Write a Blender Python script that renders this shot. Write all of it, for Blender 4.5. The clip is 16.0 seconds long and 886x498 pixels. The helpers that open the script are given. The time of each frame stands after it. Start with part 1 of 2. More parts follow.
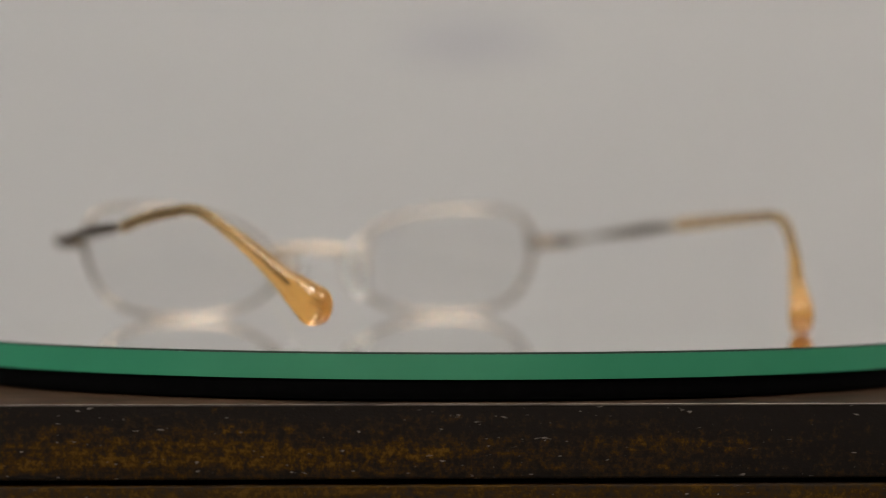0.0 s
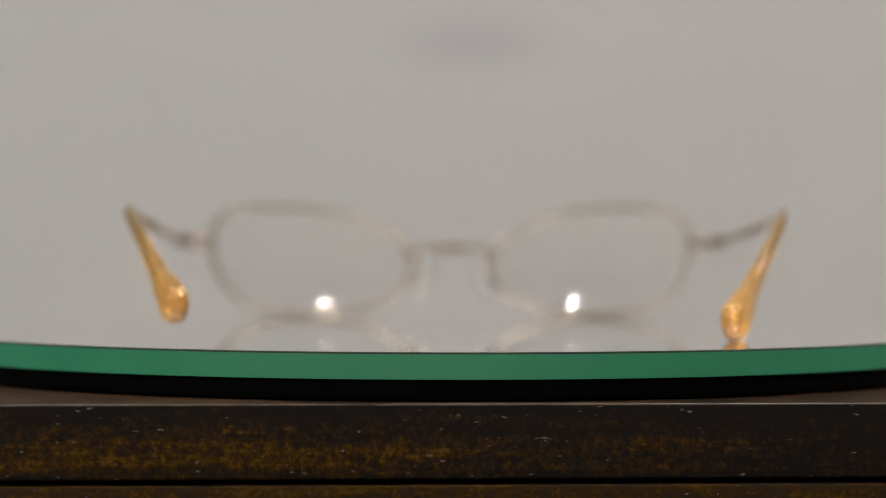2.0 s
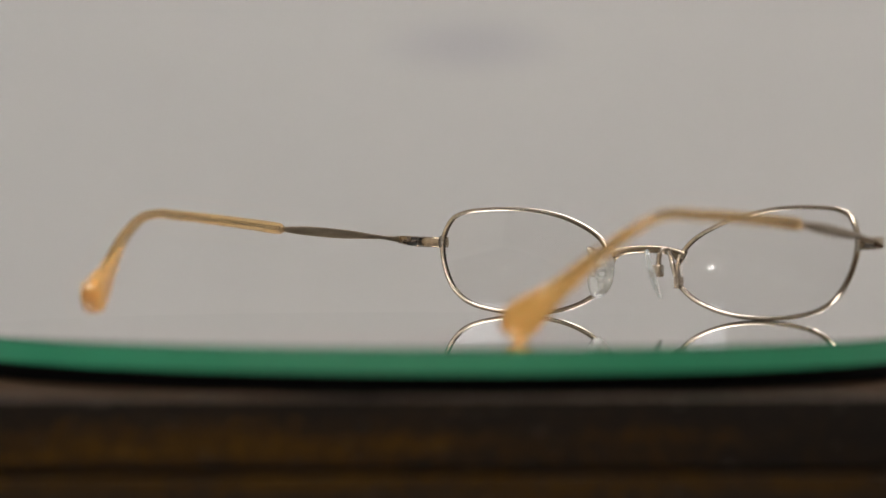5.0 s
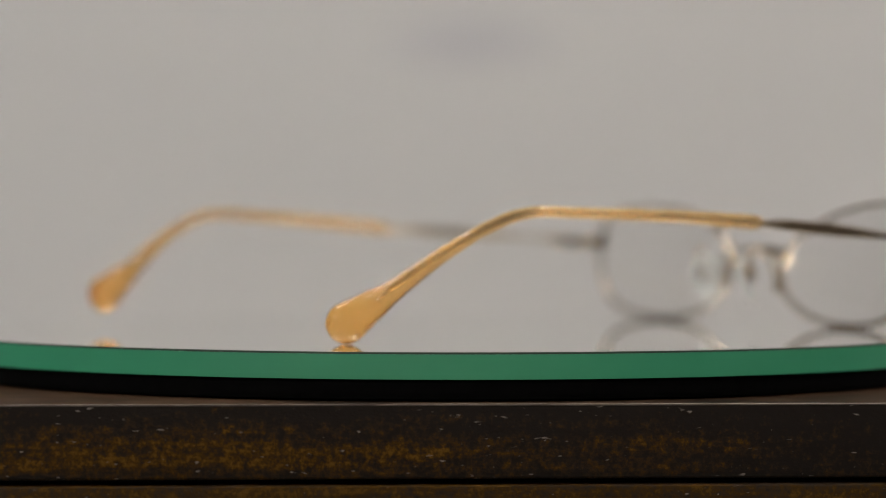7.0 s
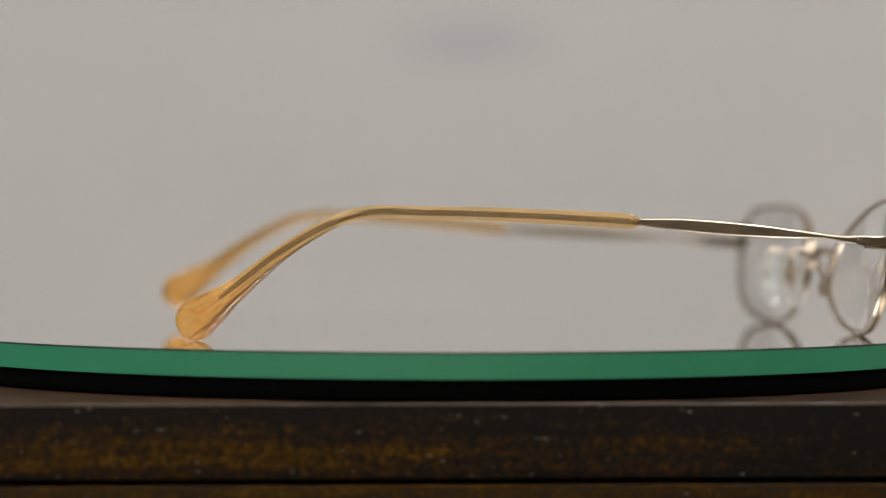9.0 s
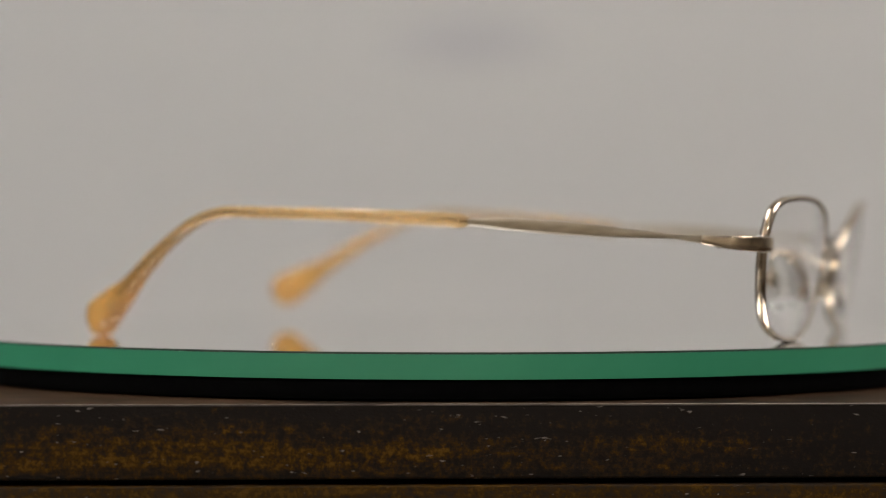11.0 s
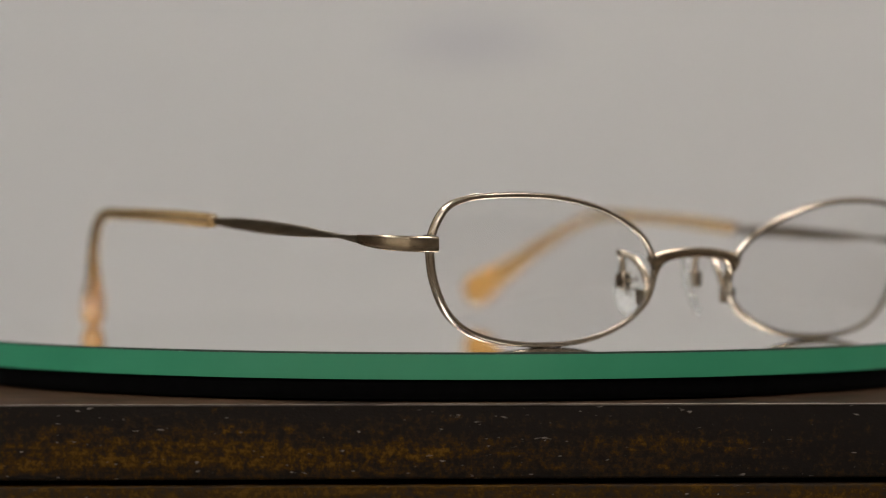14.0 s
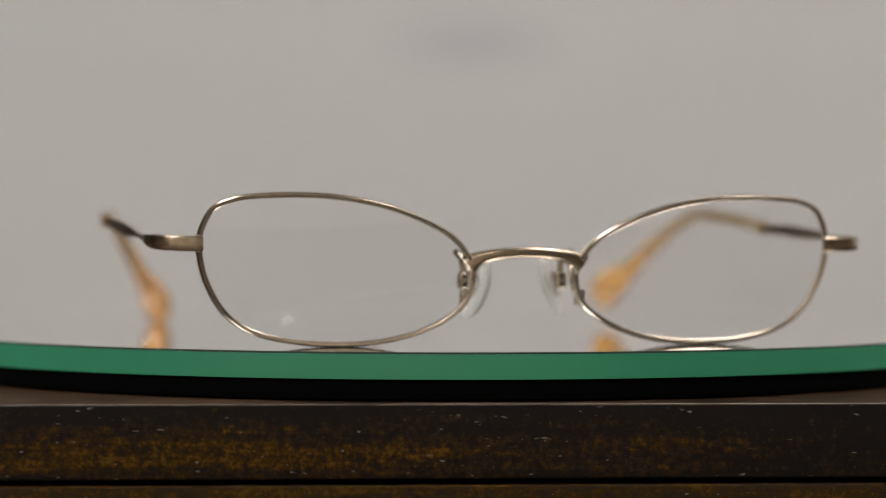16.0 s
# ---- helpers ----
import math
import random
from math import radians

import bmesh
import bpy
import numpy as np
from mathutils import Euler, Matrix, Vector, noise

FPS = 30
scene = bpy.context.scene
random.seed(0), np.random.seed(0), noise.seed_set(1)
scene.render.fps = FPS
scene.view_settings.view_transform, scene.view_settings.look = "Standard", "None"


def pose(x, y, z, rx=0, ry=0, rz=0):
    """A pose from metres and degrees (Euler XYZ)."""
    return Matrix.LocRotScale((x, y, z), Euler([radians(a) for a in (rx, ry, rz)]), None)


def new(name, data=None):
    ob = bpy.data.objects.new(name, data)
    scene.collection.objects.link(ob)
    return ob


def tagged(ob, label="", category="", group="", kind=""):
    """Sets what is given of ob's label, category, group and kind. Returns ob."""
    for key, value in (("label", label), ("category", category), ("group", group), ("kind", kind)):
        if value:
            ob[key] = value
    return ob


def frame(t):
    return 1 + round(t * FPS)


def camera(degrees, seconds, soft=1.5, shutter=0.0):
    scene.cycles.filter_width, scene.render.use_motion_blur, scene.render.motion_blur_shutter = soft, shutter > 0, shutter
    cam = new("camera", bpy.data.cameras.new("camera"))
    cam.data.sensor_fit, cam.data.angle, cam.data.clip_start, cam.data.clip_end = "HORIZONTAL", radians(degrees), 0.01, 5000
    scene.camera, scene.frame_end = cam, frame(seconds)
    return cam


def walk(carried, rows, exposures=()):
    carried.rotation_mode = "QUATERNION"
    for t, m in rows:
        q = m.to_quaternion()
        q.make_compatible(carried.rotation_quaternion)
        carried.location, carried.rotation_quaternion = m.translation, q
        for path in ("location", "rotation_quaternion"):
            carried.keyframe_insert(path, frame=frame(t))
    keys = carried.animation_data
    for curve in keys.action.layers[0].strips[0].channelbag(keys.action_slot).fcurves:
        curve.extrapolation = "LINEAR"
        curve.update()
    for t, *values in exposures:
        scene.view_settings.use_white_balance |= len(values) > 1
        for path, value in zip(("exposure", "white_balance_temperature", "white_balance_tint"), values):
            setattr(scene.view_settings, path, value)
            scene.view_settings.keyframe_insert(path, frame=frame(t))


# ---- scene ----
# ---- camera ----
cam = camera(20.4, 16.0, soft=1.1)


def stood(back):
    """The camera's pose, drawn back by so many metres: the lens draws its picture in as it focuses far."""
    return pose(-0.00015, -0.5388 - back, 0.02006 + back * 0.0046, 89.736, 0, 0) @ pose(0, 0, 0, 0, 0, 0.114)


walk(cam, [(t, stood(b)) for t, b in ((0.0, 0.0), (2.3, 0.0), (2.4, 0.003), (2.5, 0.012), (2.7, 0.018), (5.1, 0.018), (5.4, 0.0), (16.0, 0.0))],
     exposures=((0.0, -0.09), (2.4, -0.09), (2.7, 0.0), (3.5, 0.0), (4.0, -0.05), (5.1, -0.05), (5.4, -0.09), (8.2, -0.08), (9.0, -0.03), (10.5, -0.05), (11.3, -0.09), (16.0, -0.07)))
focus = new("focus_mark")
focus.empty_display_size = 0.004
cam.data.dof.use_dof = True
cam.data.dof.aperture_fstop = 9.0
cam.data.dof.focus_object = focus

# ---- world, exposure ----
world = bpy.data.worlds.new("world")
world.use_nodes = True
world.node_tree.nodes["Background"].inputs[0].default_value = (0.55, 0.6, 0.7, 1)
world.node_tree.nodes["Background"].inputs[1].default_value = 0.1
scene.world = world

S = 0.1                      # plan unit of the spectacles: 10 cm
MID = -0.0376                # their plane of symmetry, from the turntable's axis
SPIN0, SPIN = -154.63, -12.033   # heading at the start and degrees per second


# ---- materials ----
def material(name):
    m = bpy.data.materials.new(name)
    m.use_nodes = True
    return m, m.node_tree.nodes, m.node_tree.links, m.node_tree.nodes["Principled BSDF"]


def ramp(nodes, links, source, stops):
    r = nodes.new("ShaderNodeValToRGB")
    while len(r.color_ramp.elements) < len(stops):
        r.color_ramp.elements.new(0.5)
    for e, (at, col) in zip(r.color_ramp.elements, stops):
        e.position, e.color = at, (*col, 1)
    links.new(source, r.inputs[0])
    return r


def textured(nodes, links, scale, detail=6.0, stretch=(1, 1, 1), rough=0.55):
    tc = nodes.new("ShaderNodeTexCoord")
    mp = nodes.new("ShaderNodeMapping")
    mp.inputs["Scale"].default_value = stretch
    n = nodes.new("ShaderNodeTexNoise")
    n.inputs["Scale"].default_value, n.inputs["Detail"].default_value, n.inputs["Roughness"].default_value = scale, detail, rough
    links.new(tc.outputs["Object"], mp.inputs[0])
    links.new(mp.outputs[0], n.inputs["Vector"])
    return n


def bump(nodes, links, source, bsdf, strength, distance):
    b = nodes.new("ShaderNodeBump")
    b.inputs["Strength"].default_value, b.inputs["Distance"].default_value = strength, distance
    links.new(source, b.inputs["Height"])
    links.new(b.outputs[0], bsdf.inputs["Normal"])


def metal(name, dark, light, rough, grain=900):
    m, nodes, links, b = material(name)
    n = textured(nodes, links, grain, 4, (1, 0.15, 1))
    r = ramp(nodes, links, n.outputs[0], [(0.3, dark), (0.7, light)])
    links.new(r.outputs[0], b.inputs["Base Color"])
    b.inputs["Metallic"].default_value = 1
    b.inputs["Roughness"].default_value = rough
    bump(nodes, links, n.outputs[0], b, 0.12, 0.0001)
    return m


def clear(name, tint, rough, ior, through_part=1.0):
    m, nodes, links, b = material(name)
    b.inputs["Base Color"].default_value = (*tint, 1)
    b.inputs["Transmission Weight"].default_value = through_part
    b.inputs["Roughness"].default_value, b.inputs["IOR"].default_value = rough, ior
    return m


def painted(name, dark, light, scale, rough, relief=0.1):
    m, nodes, links, b = material(name)
    n = textured(nodes, links, scale, 8)
    r = ramp(nodes, links, n.outputs[0], [(0.3, dark), (0.7, light)])
    links.new(r.outputs[0], b.inputs["Base Color"])
    b.inputs["Roughness"].default_value = rough
    bump(nodes, links, n.outputs[0], b, relief, 0.001)
    return m


def glow(name, colour, strength):
    m, nodes, links, b = material(name)
    b.inputs["Base Color"].default_value = (0.8, 0.8, 0.8, 1)
    b.inputs["Emission Color"].default_value = (*colour, 1)
    b.inputs["Emission Strength"].default_value = strength
    return m


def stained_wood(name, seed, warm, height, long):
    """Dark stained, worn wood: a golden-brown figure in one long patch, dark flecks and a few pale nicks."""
    m, nodes, links, b = material(name)

    def calc(op, x, y, z=None):
        n = nodes.new("ShaderNodeMath")
        n.operation = op
        for k, v in enumerate((x, y, z)):
            if v is None:
                continue
            if isinstance(v, (int, float)):
                n.inputs[k].default_value = v
            else:
                links.new(v, n.inputs[k])
        return n.outputs[0]

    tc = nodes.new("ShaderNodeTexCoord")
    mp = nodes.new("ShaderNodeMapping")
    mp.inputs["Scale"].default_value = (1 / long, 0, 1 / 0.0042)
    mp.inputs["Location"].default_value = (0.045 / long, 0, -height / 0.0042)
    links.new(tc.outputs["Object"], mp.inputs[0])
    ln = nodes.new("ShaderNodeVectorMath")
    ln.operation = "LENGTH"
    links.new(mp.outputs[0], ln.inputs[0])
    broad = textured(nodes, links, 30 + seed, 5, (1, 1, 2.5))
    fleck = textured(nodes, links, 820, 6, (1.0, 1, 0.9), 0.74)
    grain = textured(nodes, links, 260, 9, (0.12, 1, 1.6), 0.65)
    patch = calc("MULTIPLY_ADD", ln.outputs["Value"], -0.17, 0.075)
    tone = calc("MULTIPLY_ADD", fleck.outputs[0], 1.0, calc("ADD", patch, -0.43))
    tone = calc("MULTIPLY_ADD", grain.outputs[0], 0.62, tone)
    tone = calc("MULTIPLY_ADD", broad.outputs[0], 0.20, tone)
    brush = textured(nodes, links, 420, 4, (0.8, 1, 1.0), 0.7)
    tone = calc("MULTIPLY_ADD", brush.outputs[0], 0.55, calc("SUBTRACT", tone, 0.193))
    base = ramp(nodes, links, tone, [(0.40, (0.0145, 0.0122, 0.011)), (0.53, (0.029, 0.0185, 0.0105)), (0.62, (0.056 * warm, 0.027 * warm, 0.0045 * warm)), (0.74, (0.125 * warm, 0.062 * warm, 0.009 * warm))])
    nicks = textured(nodes, links, 1250, 2, (0.32, 1, 1))
    dots = textured(nodes, links, 900, 3, (0.8, 1, 1.1))
    pick = calc("MAXIMUM", nicks.outputs[0], calc("SUBTRACT", dots.outputs[0], 0.02))
    spots = ramp(nodes, links, pick, [(0.70, (0, 0, 0)), (0.75, (1, 1, 1))])
    over = nodes.new("ShaderNodeMix")
    over.data_type = "RGBA"
    links.new(spots.outputs[0], over.inputs[0])
    links.new(base.outputs[0], over.inputs[6])
    over.inputs[7].default_value = (0.20, 0.175, 0.15, 1)
    links.new(over.outputs[2], b.inputs["Base Color"])
    b.inputs["Roughness"].default_value = 0.5
    b.inputs["Specular IOR Level"].default_value = 0.1
    b.inputs["Specular Tint"].default_value = (1.0, 0.80, 0.62, 1)
    bump(nodes, links, brush.outputs[0], b, 0.55, 0.0006)
    return m


def wall_paint():
    """Off-white matt wall with faint mottling and one soft-edged bluish-grey blotch."""
    m, nodes, links, b = material("wall_paint")
    n = textured(nodes, links, 3.0, 8)
    r = ramp(nodes, links, n.outputs[0], [(0.3, (0.60, 0.585, 0.565)), (0.7, (0.66, 0.64, 0.615))])
    tc = nodes.new("ShaderNodeTexCoord")
    mp = nodes.new("ShaderNodeMapping")
    mp.inputs["Location"].default_value = (-0.018 / 0.07, 0, -0.146 / 0.022)
    mp.inputs["Scale"].default_value = (1 / 0.07, 0.0, 1 / 0.022)
    links.new(tc.outputs["Object"], mp.inputs[0])
    ln = nodes.new("ShaderNodeVectorMath")
    ln.operation = "LENGTH"
    links.new(mp.outputs[0], ln.inputs[0])
    spot = ramp(nodes, links, ln.outputs["Value"], [(0.25, (0.36, 0.36, 0.36)), (1.0, (0, 0, 0))])
    over = nodes.new("ShaderNodeMix")
    over.data_type = "RGBA"
    links.new(spot.outputs[0], over.inputs[0])
    links.new(r.outputs[0], over.inputs[6])
    over.inputs[7].default_value = (0.40, 0.39, 0.45, 1)
    links.new(over.outputs[2], b.inputs["Base Color"])
    b.inputs["Roughness"].default_value = 0.85
    return m


SILVER = metal("antique_silver_metal", (0.47, 0.395, 0.31), (0.64, 0.55, 0.44), 0.24)
BRONZE = metal("olive_gold_metal", (0.34, 0.285, 0.21), (0.47, 0.40, 0.305), 0.30)
GOLD = metal("pale_gold_metal", (0.44, 0.35, 0.25), (0.60, 0.495, 0.365), 0.22)
STEEL = metal("screw_steel", (0.5, 0.48, 0.45), (0.75, 0.73, 0.7), 0.2)
WIRE = metal("core_wire", (0.17, 0.14, 0.095), (0.27, 0.22, 0.155), 0.2)
LENS = clear("clear_lens", (1, 1, 1), 0.025, 1.5)
PAD = clear("clear_silicone", (0.97, 0.97, 0.94), 0.02, 1.42, 0.74)
# near-black colour standing in for shade in hinge gaps and mount slots
GAP_SHADE = painted("painted_gap_shade", (0.012, 0.010, 0.008), (0.03, 0.026, 0.02), 900, 0.55)
AMBER = clear("honey_acetate", (1.0, 0.61, 0.21), 0.03, 1.44, 0.80)
_n, _l = AMBER.node_tree.nodes, AMBER.node_tree.links
_w, _m, _t = _n.new("ShaderNodeTexWave"), _n.new("ShaderNodeMapping"), _n.new("ShaderNodeTexCoord")
_w.bands_direction = "Z"
_w.inputs["Scale"].default_value, _w.inputs["Distortion"].default_value = 230, 0.6
_m.inputs["Rotation"].default_value = (radians(33.5), 0, 0)
_l.new(_t.outputs["Object"], _m.inputs[0])
_l.new(_m.outputs[0], _w.inputs["Vector"])
_x, _r, _k = _n.new("ShaderNodeSeparateXYZ"), _n.new("ShaderNodeMapRange"), _n.new("ShaderNodeMath")
_l.new(_t.outputs["Object"], _x.inputs[0])
_l.new(_x.outputs["Y"], _r.inputs["Value"])
_r.inputs["From Min"].default_value, _r.inputs["From Max"].default_value = 0.0495, 0.0515
_k.operation = "MULTIPLY"
_l.new(_w.outputs["Fac"], _k.inputs[0])
_l.new(_r.outputs[0], _k.inputs[1])
bump(_n, _l, _k.outputs[0], _n["Principled BSDF"], 0.5, 0.00028)
_r2 = _n.new("ShaderNodeMapRange")   # one acetate: light's deeper tint through the thick paddle is put into the colour
_r2.inputs["From Min"].default_value, _r2.inputs["From Max"].default_value = 0.026, 0.054
_l.new(_x.outputs["Y"], _r2.inputs["Value"])
_c = ramp(_n, _l, _r2.outputs[0], [(0.0, (1.0, 0.70, 0.35)), (1.0, (1.0, 0.585, 0.18))])
_l.new(_c.outputs[0], _n["Principled BSDF"].inputs["Base Color"])
BLACK = painted("black_rubber", (0.0015, 0.0015, 0.0015), (0.003, 0.003, 0.003), 300, 0.75)
BLACK.node_tree.nodes["Principled BSDF"].inputs["Specular IOR Level"].default_value = 0.05
MIRROR, _n, _l, _b = material("mirror_glass")
_b.inputs["Base Color"].default_value = (0.93, 0.94, 0.93, 1)
_b.inputs["Metallic"].default_value, _b.inputs["Roughness"].default_value = 1, 0.0
GREEN = painted("green_glass_edge", (0.048, 0.325, 0.175), (0.06, 0.355, 0.195), 60, 0.3, 0.02)
SEAM = painted("dark_ground_seam", (0.03, 0.05, 0.04), (0.05, 0.07, 0.05), 200, 0.5)
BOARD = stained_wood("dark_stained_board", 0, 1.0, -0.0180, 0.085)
WORN = painted("worn_wood_edge", (0.05, 0.035, 0.025), (0.16, 0.13, 0.10), 160, 0.5)
BOARD_TOP = painted("scuffed_board_top", (0.008, 0.005, 0.003), (0.060, 0.032, 0.017), 45, 0.6)
BOARD_TOP.node_tree.nodes["Principled BSDF"].inputs["Specular IOR Level"].default_value = 0.045
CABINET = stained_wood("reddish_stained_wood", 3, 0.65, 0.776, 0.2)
WALL = wall_paint()
PLAIN = painted("brown_wall", (0.27, 0.23, 0.185), (0.32, 0.275, 0.225), 3, 0.85)
BEIGE = painted("cream_wall", (0.72, 0.66, 0.57), (0.78, 0.72, 0.63), 3, 0.85)
CEIL = painted("cream_ceiling", (0.46, 0.44, 0.41), (0.54, 0.52, 0.49), 4, 0.9)
FLOOR = painted("brown_floor", (0.12, 0.10, 0.08), (0.18, 0.15, 0.12), 5, 0.5)
# cool and warm glow of the two added overhead fill panels
FILL_PANEL = glow("fill_panel", (0.96, 0.975, 1.0), 13.0)
FILL_PANEL_WARM = glow("warm_fill_panel", (1.0, 0.955, 0.93), 16.4)
SOFT = glow("dim_panel", (0.95, 0.97, 1.0), 2.2)
BULB = glow("downlight_glow", (1.0, 0.94, 0.86), 1050.0)
FRAME_WHITE = painted("white_enamel", (0.72, 0.72, 0.71), (0.8, 0.8, 0.79), 40, 0.4)


# ---- mesh helpers ----
def part(name, bm, mat, parent=None, label="", smooth=True):
    bmesh.ops.recalc_face_normals(bm, faces=bm.faces[:])
    for e in bm.edges:
        e.smooth = len(e.link_faces) == 2 and e.calc_face_angle(0) < radians(38)
    me = bpy.data.meshes.new(name)
    bm.to_mesh(me)
    bm.free()
    me.materials.append(mat)
    if smooth:
        me.polygons.foreach_set("use_smooth", [True] * len(me.polygons))
    ob = new(name, me)
    ob.parent = parent
    if label:
        tagged(ob, label=label)
    return ob


def box(x0, x1, y0, y1, z0, z1, bevel=0.0, seg=2):
    bm = bmesh.new()
    bmesh.ops.create_cube(bm, size=1)
    for v in bm.verts:
        v.co = Vector(((x0 + x1) / 2 + v.co.x * (x1 - x0), (y0 + y1) / 2 + v.co.y * (y1 - y0), (z0 + z1) / 2 + v.co.z * (z1 - z0)))
    if bevel:
        bmesh.ops.bevel(bm, geom=bm.edges[:], offset=bevel, segments=seg, profile=0.6, affect="EDGES")
    return bm


def glide(rows, steps=8, closed=False):
    """A smooth curve through rows of equal length, sampled."""
    a = np.array(rows, float)
    n = len(a)
    out = []
    for i in range(n if closed else n - 1):
        if closed:
            p0, p1, p2, p3 = a[(i - 1) % n], a[i], a[(i + 1) % n], a[(i + 2) % n]
        else:
            p0, p1, p2, p3 = a[max(i - 1, 0)], a[i], a[i + 1], a[min(i + 2, n - 1)]
        for k in range(steps):
            t = k / steps
            out.append(0.5 * (2 * p1 + (p2 - p0) * t + (2 * p0 - 5 * p1 + 4 * p2 - p3) * t * t + (3 * p1 - p0 - 3 * p2 + p3) * t ** 3))
    if not closed:
        out.append(a[-1])
    return np.array(out)


def sweep(rows, closed=False, sides=16, power=2.0, up=(0, 0, 1), steps=8, sampled=False):
    """A solid along rows (x, y, z, half width, half height, twist in degrees), in plan units. power: 2 oval, 4 rounded bar."""
    pts = np.array(rows, float) if sampled else glide(rows, steps, closed)
    bm = bmesh.new()
    rings = []
    n = len(pts)
    for i, p in enumerate(pts):
        a, b = (pts[(i - 1) % n], pts[(i + 1) % n]) if closed else (pts[max(i - 1, 0)], pts[min(i + 1, n - 1)])
        t = Vector(b[:3] - a[:3]).normalized()
        side = t.cross(Vector(up)).normalized()
        top = side.cross(t).normalized()
        c, s = math.cos(radians(p[5])), math.sin(radians(p[5]))
        e1, e2 = side * c + top * s, top * c - side * s
        ring = []
        for k in range(sides):
            w = 2 * math.pi * k / sides
            cw, sw = math.cos(w), math.sin(w)
            q = e1 * (p[3] * math.copysign(abs(cw) ** (2 / power), cw)) + e2 * (p[4] * math.copysign(abs(sw) ** (2 / power), sw))
            ring.append(bm.verts.new((Vector(p[:3]) + q) * S))
        rings.append(ring)
    for i in range(n if closed else n - 1):
        r0, r1 = rings[i], rings[(i + 1) % n]
        for k in range(sides):
            bm.faces.new((r0[k], r0[(k + 1) % sides], r1[(k + 1) % sides], r1[k]))
    if not closed:
        bm.faces.new(rings[0])
        bm.faces.new(rings[-1][::-1])
    return bm


def lathe(profile, sides=160):
    """A solid of revolution round z from (radius, height) pairs, in metres."""
    bm = bmesh.new()
    rings = [[bm.verts.new((r * math.cos(2 * math.pi * k / sides), r * math.sin(2 * math.pi * k / sides), z)) for k in range(sides)] for r, z in profile]
    for r0, r1 in zip(rings, rings[1:]):
        for k in range(sides):
            bm.faces.new((r0[k], r0[(k + 1) % sides], r1[(k + 1) % sides], r1[k]))
    bm.faces.new(rings[0])
    bm.faces.new(rings[-1][::-1])
    return bm


# ---- the room ----
def room():
    fz, cz, x, y0, y1 = -0.80, 1.75, 5.4, -4.2, 1.05
    y2, edge = 4.2, -0.42
    tagged(part("floor", box(-x, x, y0, y2, fz - 0.1, fz), FLOOR, smooth=False), "dark brown plain floor of the room", "floor", kind="structure")
    tagged(part("ceiling", box(-x, x, y0, y2, cz, cz + 0.1), CEIL, smooth=False), "cream painted flat ceiling", "ceiling", kind="structure")
    back = part("wall_north", box(edge, x, 0, 0.1, fz, cz), WALL, smooth=False)
    back.location = (0, y1, 0)
    tagged(back, "plain off-white wall with a faint bluish blotch", "wall", kind="structure")
    # unseen deeper part, added so the temple and rim reflect something dark
    tagged(part("wall_dark_reflection_side", box(edge + 0.003, edge + 0.1, y1 + 0.1, y2, fz, cz), PLAIN, smooth=False), "unseen plain brown wall, added for the metal to reflect as dark", "wall", kind="structure")
    tagged(part("wall_dark_reflection_back", box(-x, edge + 0.1, y2, y2 + 0.1, fz, cz), PLAIN, smooth=False), "unseen plain brown wall, added for the metal to reflect as dark", "wall", kind="structure")
    tagged(part("wall_south", box(-x, x, y0 - 0.1, y0, fz, cz), BEIGE, smooth=False), "plain cream painted wall", "wall", kind="structure")
    tagged(part("wall_west", box(-x - 0.1, -x, y0, y2, fz, cz), PLAIN, smooth=False), "plain brown painted wall", "wall", kind="structure")
    tagged(part("wall_east", box(x, x + 0.1, y0, y1, fz, cz), BEIGE, smooth=False), "plain cream painted wall", "wall", kind="structure")

    def ceiling_light(px, py, hx, hy, glowing, turn=0.0, label="unseen white ceiling panel with a glowing diffuser, added as fill light"):
        root = new("ceiling_light")
        root.location, root.rotation_euler = (px, py, cz), (0, 0, radians(turn))
        part("diffuser", box(-hx, hx, -hy, hy, -0.03, -0.012), glowing, root, "glowing white diffuser", False)
        for a in (box(-hx - 0.03, -hx, -hy - 0.03, hy + 0.03, -0.035, 0), box(hx, hx + 0.03, -hy - 0.03, hy + 0.03, -0.035, 0),
                  box(-hx, hx, hy, hy + 0.03, -0.035, 0), box(-hx, hx, -hy - 0.03, -hy, -0.035, 0)):
            part("frame", a, FRAME_WHITE, root, smooth=False)
        return tagged(root, label, "ceiling light", "ceiling lights")

    # two unseen panels added overhead to light the wall, cooler left, warmer right
    ceiling_light(-0.9, -0.2, 0.28, 0.58, FILL_PANEL)
    ceiling_light(0.9, -0.2, 0.28, 0.58, FILL_PANEL_WARM)
    ceiling_light(-1.93, -2.006, 0.60, 0.95, SOFT, 40.0, "large dim white ceiling light panel")

    def downlight(px, py, r=0.04):
        root = new("downlight")
        root.location = (px, py, cz)
        part("lamp_face", lathe([(r, -0.012), (r, -0.008)], 24), BULB, root, "glowing warm lamp face")
        part("ring", ring(r + 0.002, r + 0.015, -0.016, -0.001, 32), FRAME_WHITE, root)
        return tagged(root, "small round recessed ceiling spotlight, lit", "downlight", "ceiling spotlights")

    for px, py, r in ((0.19, -3.01, 0.045), (-2.15, -3.00, 0.028), (-2.21, -2.75, 0.042), (-4.13, -2.90, 0.045)):
        downlight(px, py, r)


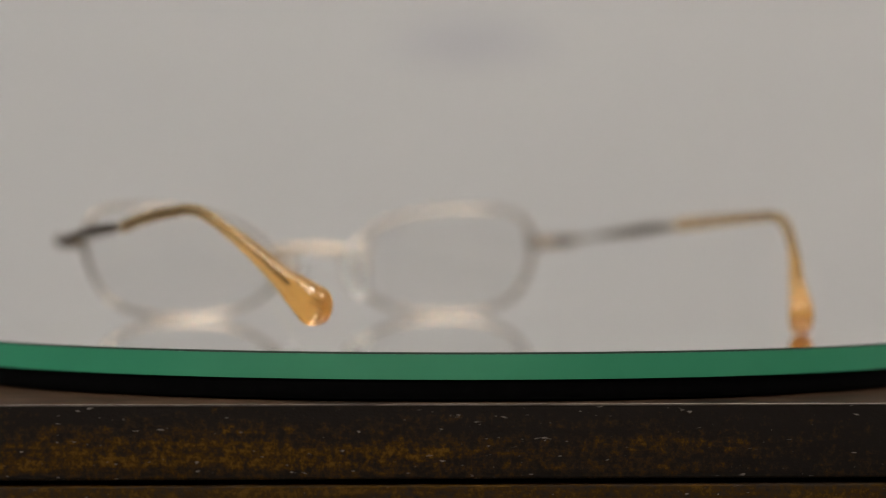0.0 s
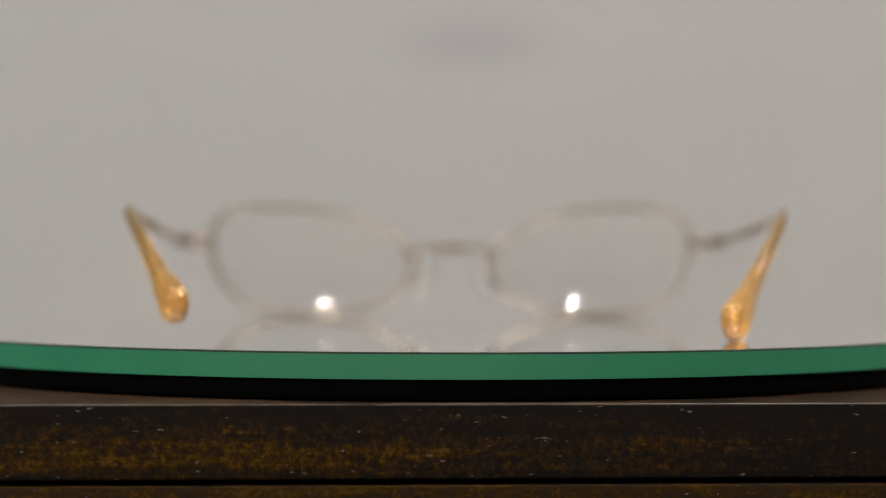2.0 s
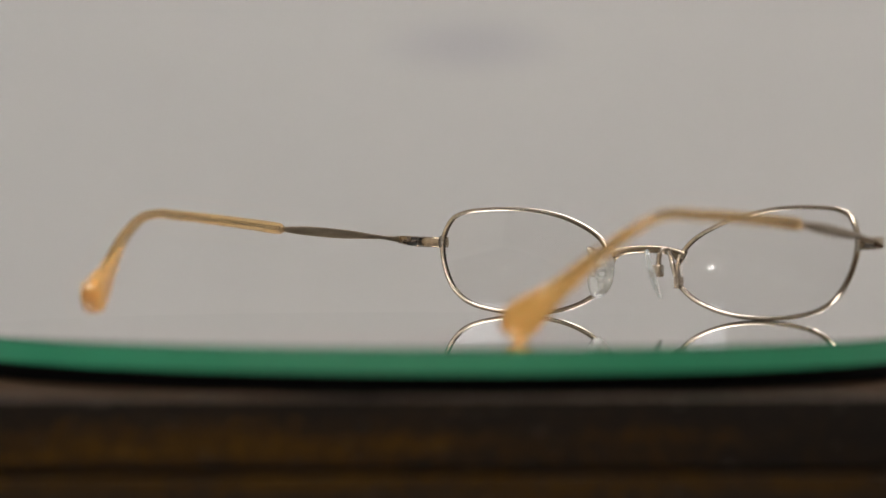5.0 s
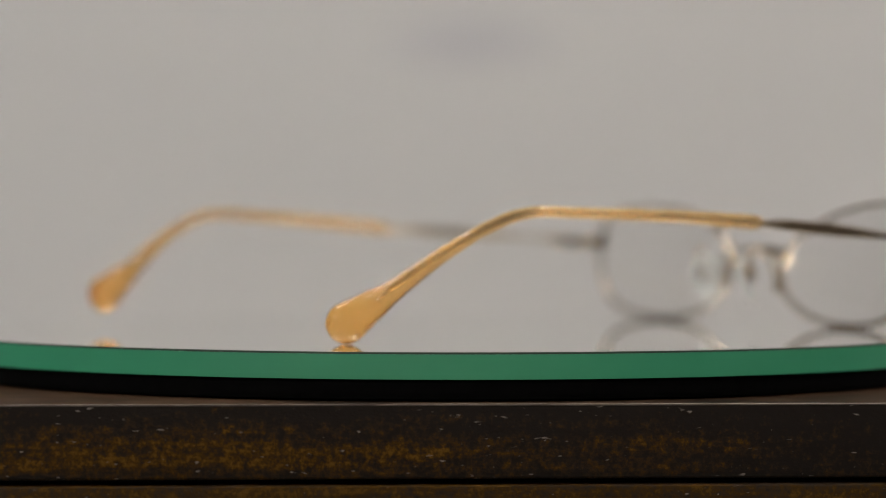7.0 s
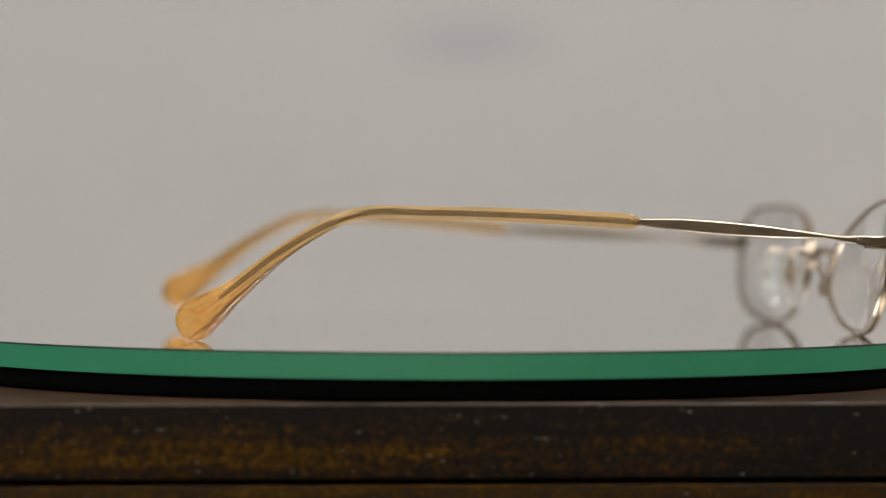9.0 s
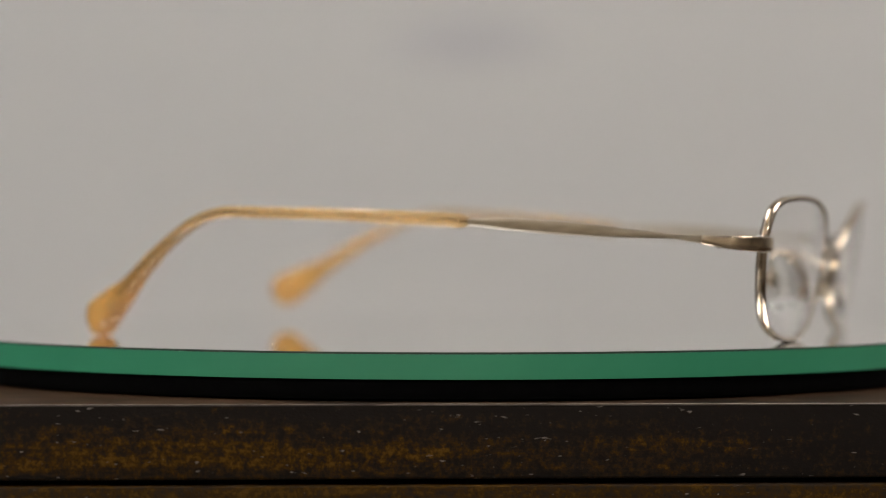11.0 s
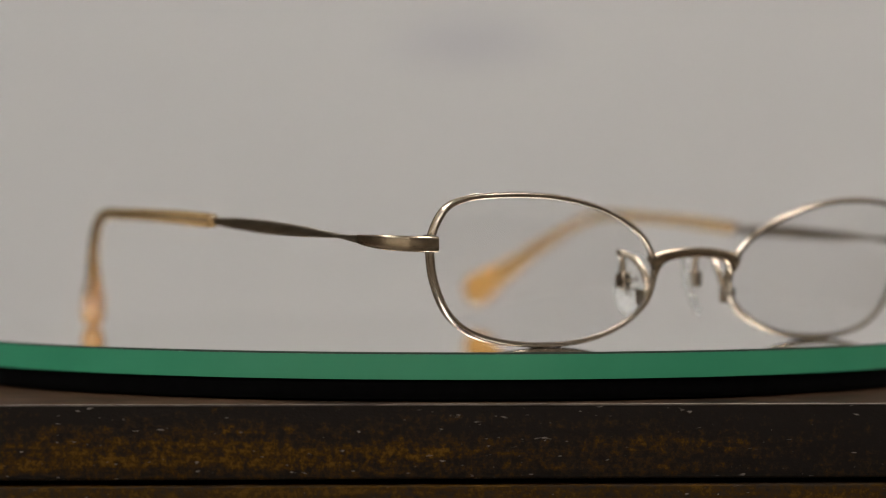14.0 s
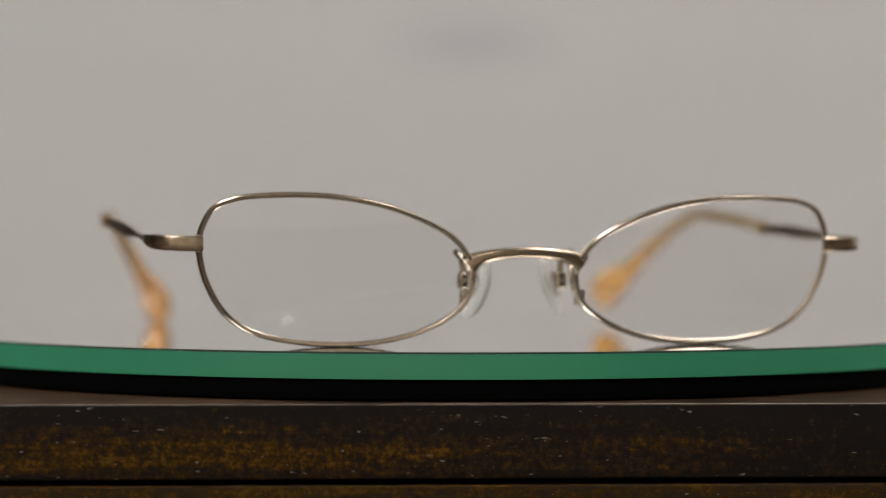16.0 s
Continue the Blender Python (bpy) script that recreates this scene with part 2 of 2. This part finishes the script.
# ---- the stand and the turntable ----
def stand():
    yaw = radians(3.5)
    cab = new("wooden_cabinet")
    cab.location, cab.rotation_euler = (0, 0, -0.80), (0, 0, yaw)
    part("top_board", box(-0.31, 0.31, -0.1135, 0.16, 0.757, 0.7772, 0.0008), CABINET, cab, "reddish-brown worn top board")
    # added black strip: paints the shadow gap between cabinet and board
    part("shadow_gap_strip", box(-0.26, 0.26, -0.105, 0.14, 0.7772, 0.77822, 0.0001), BLACK, cab, "thin black strip added to draw the shadow gap under the board")
    part("body", box(-0.29, 0.29, -0.100, 0.15, 0.06, 0.757, 0.001), CABINET, cab)
    part("plinth", box(-0.28, 0.28, -0.09, 0.14, 0, 0.06, 0.001), CABINET, cab)
    tagged(cab, "dark reddish-brown wooden cabinet carrying a board", "cabinet")
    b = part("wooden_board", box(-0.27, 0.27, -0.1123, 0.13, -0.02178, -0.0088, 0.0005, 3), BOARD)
    b.rotation_euler = (0, 0, yaw)
    b.data.materials.append(BOARD_TOP)
    for f in b.data.polygons:
        if f.normal.z > 0.9:
            f.material_index = 1
    part("worn_edge", box(-0.268, 0.268, -0.11236, -0.1119, -0.00905, -0.00872, 0.0001, 1), WORN, b, "pale worn arris")
    tagged(b, "dark stained worn wooden board with golden-brown figure", "board")


def turntable():
    root = new("turntable")
    r, t = 0.1081, 0.0048
    part("mirror_disc", lathe([(r - 0.0004, -t + 0.0002), (r - 0.0004, 0)], 256), MIRROR, root, "mirror-bright glass disc")
    part("glass_edge", ring(r - 0.0004, r, -t, -0.0004), GREEN, root, "polished green glass edge")
    part("edge_seam", ring(r - 0.0004, r - 0.0002, -0.0004, -0.00002), SEAM, root, "thin dark arris")
    part("base", lathe([(r - 0.003, -0.0088), (r - 0.0008, -0.0083), (r - 0.0004, -0.0070), (r - 0.0006, -t - 0.0006), (r - 0.0012, -t - 0.00005)], 200), BLACK, root, "black rubber base ring")
    return tagged(root, "round mirrored glass turntable with green edge on black base", "turntable")


def ring(r0, r1, z0, z1, sides=256):
    bm = bmesh.new()
    prof = ((r0, z0), (r1, z0), (r1, z1), (r0, z1))
    rings = [[bm.verts.new((r * math.cos(2 * math.pi * k / sides), r * math.sin(2 * math.pi * k / sides), z)) for k in range(sides)] for r, z in prof]
    for i in range(4):
        r0_, r1_ = rings[i], rings[(i + 1) % 4]
        for k in range(sides):
            bm.faces.new((r0_[k], r0_[(k + 1) % sides], r1_[(k + 1) % sides], r1_[k]))
    return bm


# ---- the spectacles ----
LENS_C = (0.352, 0.140)
RIM = [(0.601, 0.172), (0.598, 0.214), (0.577, 0.253), (0.542, 0.269), (0.500, 0.275), (0.424, 0.277), (0.343, 0.2715), (0.252, 0.2525), (0.166, 0.2165), (0.121, 0.182),
       (0.0985, 0.138), (0.1065, 0.090), (0.133, 0.061), (0.175, 0.0365), (0.236, 0.0165), (0.315, 0.006), (0.411, 0.0085), (0.4965, 0.0255), (0.552, 0.0605), (0.586, 0.115)]


def face_y(ax, z):
    """How far forward the front lies at that distance from its middle and that height."""
    r2 = (ax - LENS_C[0]) ** 2 + (z - LENS_C[1]) ** 2
    return -0.8385 + (ax - 0.10) * 0.070 - (0.25 ** 2 - r2) * 0.48 - (z - 0.14) * 0.175


def rim_loop(side, steps=6):
    return [(MID + side * ax, face_y(ax, z), z) for ax, z in glide(RIM, steps, True)]


def make_rim(side, root):
    return part("rim", rim_bar(side), SILVER, root, "thin brushed silver-gold rim")


def rim_bar(side):
    """Closed bar, deep front to back, thin across, with a groove-like flat outer face."""
    pts = rim_loop(side)
    c = Vector((MID + side * LENS_C[0], 0, LENS_C[1]))
    n = len(pts)
    bm = bmesh.new()
    rings = []
    prof = [(-0.0045, -0.0075), (-0.0015, -0.0098), (0.0025, -0.0098), (0.0052, -0.0070), (0.0058, -0.0030), (0.0015, 0.0), (0.0058, 0.0030), (0.0052, 0.0070), (0.0025, 0.0098), (-0.0015, 0.0098), (-0.0045, 0.0075), (-0.0052, 0.0)]
    for i, p in enumerate(pts):
        t = (Vector(pts[(i + 1) % n]) - Vector(pts[(i - 1) % n])).normalized()
        out = t.cross(Vector((0, 1, 0))).normalized()
        if out.dot(Vector(p) - c) < 0:
            out = -out
        rings.append([bm.verts.new((Vector(p) + out * a + Vector((0, 1, 0)) * d) * S) for a, d in prof])
    m = len(prof)
    for i in range(n):
        r0, r1 = rings[i], rings[(i + 1) % n]
        for k in range(m):
            bm.faces.new((r0[k], r0[(k + 1) % m], r1[(k + 1) % m], r1[k]))
    return bm


def make_lens(side, root):
    loop = [(ax, z) for ax, z in glide(RIM, 6, True)]
    n, rings_n = len(loop), 9
    bm = bmesh.new()
    skins = []
    for half in (-0.006, 0.006):
        rings = []
        for k in range(1, rings_n + 1):
            f = 0.992 * k / rings_n
            ring_v = []
            for ax, z in loop:
                ux, uz = LENS_C[0] + (ax - LENS_C[0]) * f, LENS_C[1] + (z - LENS_C[1]) * f
                ring_v.append(bm.verts.new(Vector((MID + side * ux, face_y(ux, uz) + half, uz)) * S))
            rings.append(ring_v)
        hub = bm.verts.new(Vector((MID + side * LENS_C[0], face_y(*LENS_C) + half, LENS_C[1])) * S)
        for i in range(n):
            bm.faces.new((hub, rings[0][i], rings[0][(i + 1) % n]))
            for r0, r1 in zip(rings, rings[1:]):
                bm.faces.new((r0[i], r0[(i + 1) % n], r1[(i + 1) % n], r1[i]))
        skins.append(rings[-1])
    for i in range(n):
        bm.faces.new((skins[0][i], skins[0][(i + 1) % n], skins[1][(i + 1) % n], skins[1][i]))
    ob = part("lens", bm, LENS, root, "clear curved lens")
    ob.visible_shadow = False
    return ob


def make_bridge(root):
    rows = []
    for k in range(-12, 13):
        u = k / 12
        x = MID + 0.108 * u
        e = abs(u) ** 6
        z = 0.1735 - 0.012 * u * u - 0.012 * e
        y = -0.852 + 0.010 * u * u
        rows.append((x, y, z, 0.0075 + 0.003 * e, 0.0100 + 0.012 * e, 0))
    return part("bridge", sweep(rows, sides=16, power=3, sampled=True), GOLD, root, "pale gold arched bridge")


def make_pad(side, root):
    """Pad arm soldered behind the rim, a screw box, and a clear oval pad."""
    m = MID
    y0 = face_y(0.107, 0.105)
    arm = [(m + side * 0.111, y0 + 0.004, 0.088), (m + side * 0.102, y0 + 0.014, 0.105), (m + side * 0.099, y0 + 0.026, 0.135), (m + side * 0.104, y0 + 0.046, 0.160),
           (m + side * 0.112, y0 + 0.070, 0.1725), (m + side * 0.109, y0 + 0.086, 0.1730), (m + side * 0.098, y0 + 0.090, 0.160), (m + side * 0.0945, y0 + 0.090, 0.132)]
    foot = (m + side * 0.111, y0 + 0.014, 0.090)
    part("solder_block", box((foot[0] - 0.007) * S, (foot[0] + 0.007) * S, (foot[1] - 0.014) * S, (foot[1] + 0.016) * S, (foot[2] - 0.015) * S, (foot[2] + 0.015) * S, 0.00025), SILVER, root)
    part("pad_arm", sweep([(*p, 0.0066, 0.0066, 0) for p in arm], sides=10), SILVER, root, "bent silver wire pad arm")
    c = (m + side * 0.0945, y0 + 0.090, 0.121)
    boxed = box((c[0] - 0.0110) * S, (c[0] + 0.0110) * S, (c[1] - 0.013) * S, (c[1] + 0.013) * S, (c[2] - 0.0165) * S, (c[2] + 0.0150) * S, 0.00065, 5)
    mount = part("pad_box", boxed, SILVER, root, "small rounded silver pad mount")
    for dz in (-0.0075, 0.0065):
        # the slot's inner shade is a dark block on the mount's face
        shade_block = box((c[0] - 0.0045) * S, (c[0] + 0.0045) * S, (c[1] - 0.0136) * S, (c[1] - 0.0118) * S, (c[2] + dz - 0.0032) * S, (c[2] + dz + 0.0032) * S, 0.0001)
        part("slot_shade", shade_block, GAP_SHADE, mount, "dark block painting the shade of a mount slot")
    tilt = Matrix.Rotation(radians(side * -36), 4, "Z") @ Matrix.Rotation(radians(side * -16), 4, "Y")
    centre = Vector((m + side * 0.0735, y0 + 0.086, 0.1115))

    def placed(q):
        return (tilt @ (q + Vector((side * 0.006 * (q.z / 0.068) ** 2, 0, 0))) + centre) * S

    bm = bmesh.new()
    bmesh.ops.create_uvsphere(bm, u_segments=32, v_segments=20, radius=1)
    for v in bm.verts:
        # a flat, even disc with a rounded rim
        v.co = placed(Vector((math.copysign(abs(v.co.x) ** 0.6, v.co.x) * 0.0082, v.co.y * 0.037, v.co.z * (0.066 if v.co.z < 0 else 0.064))))
    pad = part("nose_pad", bm, PAD, root, "clear oval silicone nose pad")
    # metal insert seen inside the pad: a slotted frame with a middle bar
    loop = [(0.0145 * math.cos(w), 0.026 * math.sin(w)) for w in (2 * math.pi * k / 24 for k in range(24))]
    bm = bmesh.new()
    rings = []
    for u, w in loop:
        rings.append([bm.verts.new(placed(Vector((side * 0.0015 + d, u * f, w * f)))) for d, f in ((-0.002, 1.0), (0.002, 1.0), (0.002, 0.68), (-0.002, 0.68))])
    for i in range(24):
        r0, r1 = rings[i], rings[(i + 1) % 24]
        for k in range(4):
            bm.faces.new((r0[k], r0[(k + 1) % 4], r1[(k + 1) % 4], r1[k]))
    part("insert", bm, STEEL, pad, "slotted metal insert in the pad")
    for w in (-0.009, 0.009):
        bar = box(-0.0022, 0.0022, -0.0125, 0.0125, w - 0.003, w + 0.003)
        for v in bar.verts:
            v.co = placed(v.co + Vector((side * 0.0015, 0, 0)))
        part("bar", bar, STEEL, pad)
    bm = bmesh.new()
    bmesh.ops.create_cone(bm, cap_ends=True, segments=16, radius1=0.0005, radius2=0.0005, depth=0.0024)
    bmesh.ops.transform(bm, matrix=Matrix.Translation(Vector(c) * S) @ Matrix.Rotation(radians(90), 4, "Y"), verts=bm.verts[:])
    part("screw", bm, STEEL, mount, "tiny steel screw")


def make_temple(side, root, J, B, T):
    m = MID
    hy = face_y(0.60, 0.19)
    # end piece: flat block on the rim's front corner, wrapping back into the hinge
    end = [(m + side * 0.596, hy - 0.010, 0.189, 0.009, 0.0140, 0), (m + side * 0.622, hy - 0.008, 0.189, 0.0095, 0.0143, 0), (m + side * 0.653, hy + 0.006, 0.190, 0.0095, 0.0142, 0),
           (m + side * 0.675, hy + 0.034, 0.192, 0.009, 0.0136, 0), (m + side * 0.683, hy + 0.072, 0.195, 0.0088, 0.0108, 0), (m + side * 0.684, hy + 0.098, 0.198, 0.0084, 0.0082, 0)]
    part("end_piece", sweep(end, sides=16, power=5), GOLD, root, "pale gold end piece")
    lock = box((m + side * 0.6045 - 0.006) * S, (m + side * 0.6045 + 0.006) * S, (hy - 0.012) * S, (hy + 0.012) * S, 0.0173 , 0.0206, 0.0002)
    part("rim_lock", lock, STEEL, root, "small bright rim closing block")
    # hinge: barrels with a screw on the inner face
    hinge = None
    for k, dz in enumerate((-0.0085, 0.0, 0.0085)):
        bm = bmesh.new()
        bmesh.ops.create_cone(bm, cap_ends=True, segments=18, radius1=0.00045, radius2=0.00045, depth=0.0006)
        bmesh.ops.translate(bm, verts=bm.verts[:], vec=Vector((m + side * 0.655, hy + 0.046, 0.192 + dz)) * S)
        if hinge is None:
            hinge = part("hinge", bm, STEEL, root, "three-barrel steel hinge")
        else:
            part("barrel", bm, STEEL, hinge)
    bm = bmesh.new()
    bmesh.ops.create_cone(bm, cap_ends=True, segments=14, radius1=0.0003, radius2=0.0003, depth=0.0021)
    bmesh.ops.translate(bm, verts=bm.verts[:], vec=Vector((m + side * 0.655, hy + 0.046, 0.192)) * S)
    part("screw", bm, STEEL, hinge, "slotted hinge screw")
    # leaves of the hinge, interlocking, over a dark plate that paints the shade in their gaps
    for name, x0, x1, ya, yb, za, zb, mat, lab in (
            ("gap_shade_plate", 0.653, 0.668, 0.028, 0.074, 0.1815, 0.2030, GAP_SHADE, "dark plate painting the shade between the hinge leaves"),
            ("leaf", 0.648, 0.667, 0.024, 0.056, 0.1985, 0.2045, STEEL, ""), ("leaf", 0.648, 0.667, 0.024, 0.056, 0.1795, 0.1855, STEEL, ""),
            ("leaf", 0.649, 0.666, 0.036, 0.080, 0.1890, 0.1955, STEEL, ""), ("knuckle_block", 0.654, 0.679, 0.072, 0.094, 0.1895, 0.2060, GOLD, "pale gold block on the temple arm")):
        xs = sorted((m + side * x0, m + side * x1))
        part(name, box(xs[0] * S, xs[1] * S, (hy + ya) * S, (hy + yb) * S, za * S, zb * S, 0.00012, 2), mat, hinge, lab)
    # flat twisted metal arm
    A = Vector((m + side * 0.684, hy + 0.0988, 0.198))
    Jv = Vector((m + side * J[0], J[1], J[2]))

    def at(f, lift=0.0):
        p = A.lerp(Jv, f)
        return p.x + side * 0.004 * math.sin(math.pi * f), p.y, p.z + lift

    arm = [(*at(0.0), 0.0084, 0.0082, 0), (*at(0.06), 0.0082, 0.0060, 0), (*at(0.125, 0.001), 0.0080, 0.0044, 0),
           (*at(0.24, 0.001), 0.0074, 0.0072, side * 5), (*at(0.42, 0.001), 0.0060, 0.0112, side * 3), (*at(0.62, 0.001), 0.0055, 0.0128, 0), (*at(0.81, 0.001), 0.0055, 0.0116, 0), (*at(0.93), 0.0060, 0.0084, 0),
           (*at(1.0), 0.0060, 0.0060, 0), (*at(1.03), 0.0060, 0.0060, 0)]
    temple = part("temple", sweep(arm, sides=20, power=3.2, steps=10), BRONZE, root, "twisted olive-gold metal temple arm")
    # curved ear end: wire core in a honey-coloured sleeve that swells to a paddle
    Bv, Tv = Vector((m + side * B[0], B[1], B[2])), Vector((m + side * T[0], T[1], T[2]))

    def down(f, lift=(0, 0.015, 0.0285, 0.027, 0.0115, 0)):
        z = float(np.interp(f, (0, 0.12, 0.25, 0.5, 0.75, 1.0), lift))
        p = Bv.lerp(Tv, f)
        return Vector((p.x + side * 0.58 * z, p.y, p.z + z))

    def along(f, bow=0.012):
        p = Jv.lerp(Bv, f)
        return Vector((p.x + side * bow * math.sin(math.pi * f), p.y, p.z + 0.004 * math.sin(math.pi * f)))

    WIRE_LIFT = (0, 0.015, 0.0285, 0.031, 0.019, 0.004)
    way = (down(1.0) - down(0.75)).normalized()
    rr = T[3]
    sleeve = [(*along(-0.008), 0.0075, 0.0085, 0), (*along(0.008), 0.0098, 0.0122, 0), (*along(0.03), 0.0112, 0.0146, 0), (*along(0.12), 0.0113, 0.0147, 0), (*along(0.3), 0.0110, 0.0140, 0), (*along(0.60), 0.0105, 0.0128, 0), (*along(0.82), 0.0105, 0.0122, 0), (*Bv, 0.0105, 0.0118, 0), (*down(0.22), 0.011, 0.0120, 0),
              (*down(0.5), 0.0122, 0.0145, 0), (*down(0.75), 0.0175, 0.0205, 0), (*down(0.87), 0.0225, 0.0300, 0), (*down(1.0), 0.0265, rr, 0)]
    curve = [tuple(r) for r in glide(sleeve, 8)]
    for k in (0.3, 0.55, 0.75, 0.88, 0.96, 0.995):
        q = math.sqrt(1 - k * k)
        curve.append((*(Tv + way * rr * k), 0.0265 * (q ** 0.7), rr * q, 0))
    part("temple_tip", sweep(curve, sides=28, power=2.8, sampled=True), AMBER, temple, "honey-coloured translucent acetate sleeve with paddle end")
    core = [(*along(0.0), 0.0050, 0.0050, 0), (*along(0.3), 0.0050, 0.0050, 0), (*along(0.60), 0.0050, 0.0050, 0), (*along(0.82), 0.0050, 0.0050, 0), (*Bv, 0.0050, 0.0050, 0), (*down(0.22), 0.0050, 0.0050, 0),
            (*down(0.5, WIRE_LIFT), 0.0050, 0.0050, 0), (*down(0.75, WIRE_LIFT), 0.0048, 0.0048, 0), (*down(0.86, WIRE_LIFT), 0.002, 0.002, 0)]
    part("core_wire", sweep(core, sides=12), WIRE, temple, "dark metal core wire inside the sleeve")


def spectacles():
    root = new("eyeglasses")
    for side in (-1, 1):
        make_rim(side, root)
        make_lens(side, root)
        make_pad(side, root)
    make_bridge(root)
    make_temple(-1, root, (0.7175, -0.275, 0.2314), (0.670, 0.228, 0.249), (0.525, 0.5525, 0.0400, 0.0400))
    make_temple(1, root, (0.692, -0.235, 0.222), (0.701, 0.222, 0.256), (0.578, 0.567, 0.0728, 0.0400))
    return tagged(root, "silver-gold wire-rimmed eyeglasses with honey-coloured temple tips, standing open", "eyeglasses")


room()
stand()
disc = turntable()
glasses = spectacles()


def motions():
    rows = [(k * 0.5, pose(0, 0, 0, 0, 0, SPIN0 + SPIN * k * 0.5)) for k in range(33)]
    walk(disc, rows)
    walk(glasses, rows)
    near, far = -0.105, 0.078
    walk(focus, [(t, pose(0, y, 0.02)) for t, y in ((0.0, near), (2.3, near), (2.4, -0.090), (2.5, -0.045), (2.6, 0.03), (2.7, far), (4.0, far), (5.1, far), (5.4, near), (8.0, near), (9.0, -0.075), (10.0, -0.08), (11.0, near), (16.0, near))])


motions()
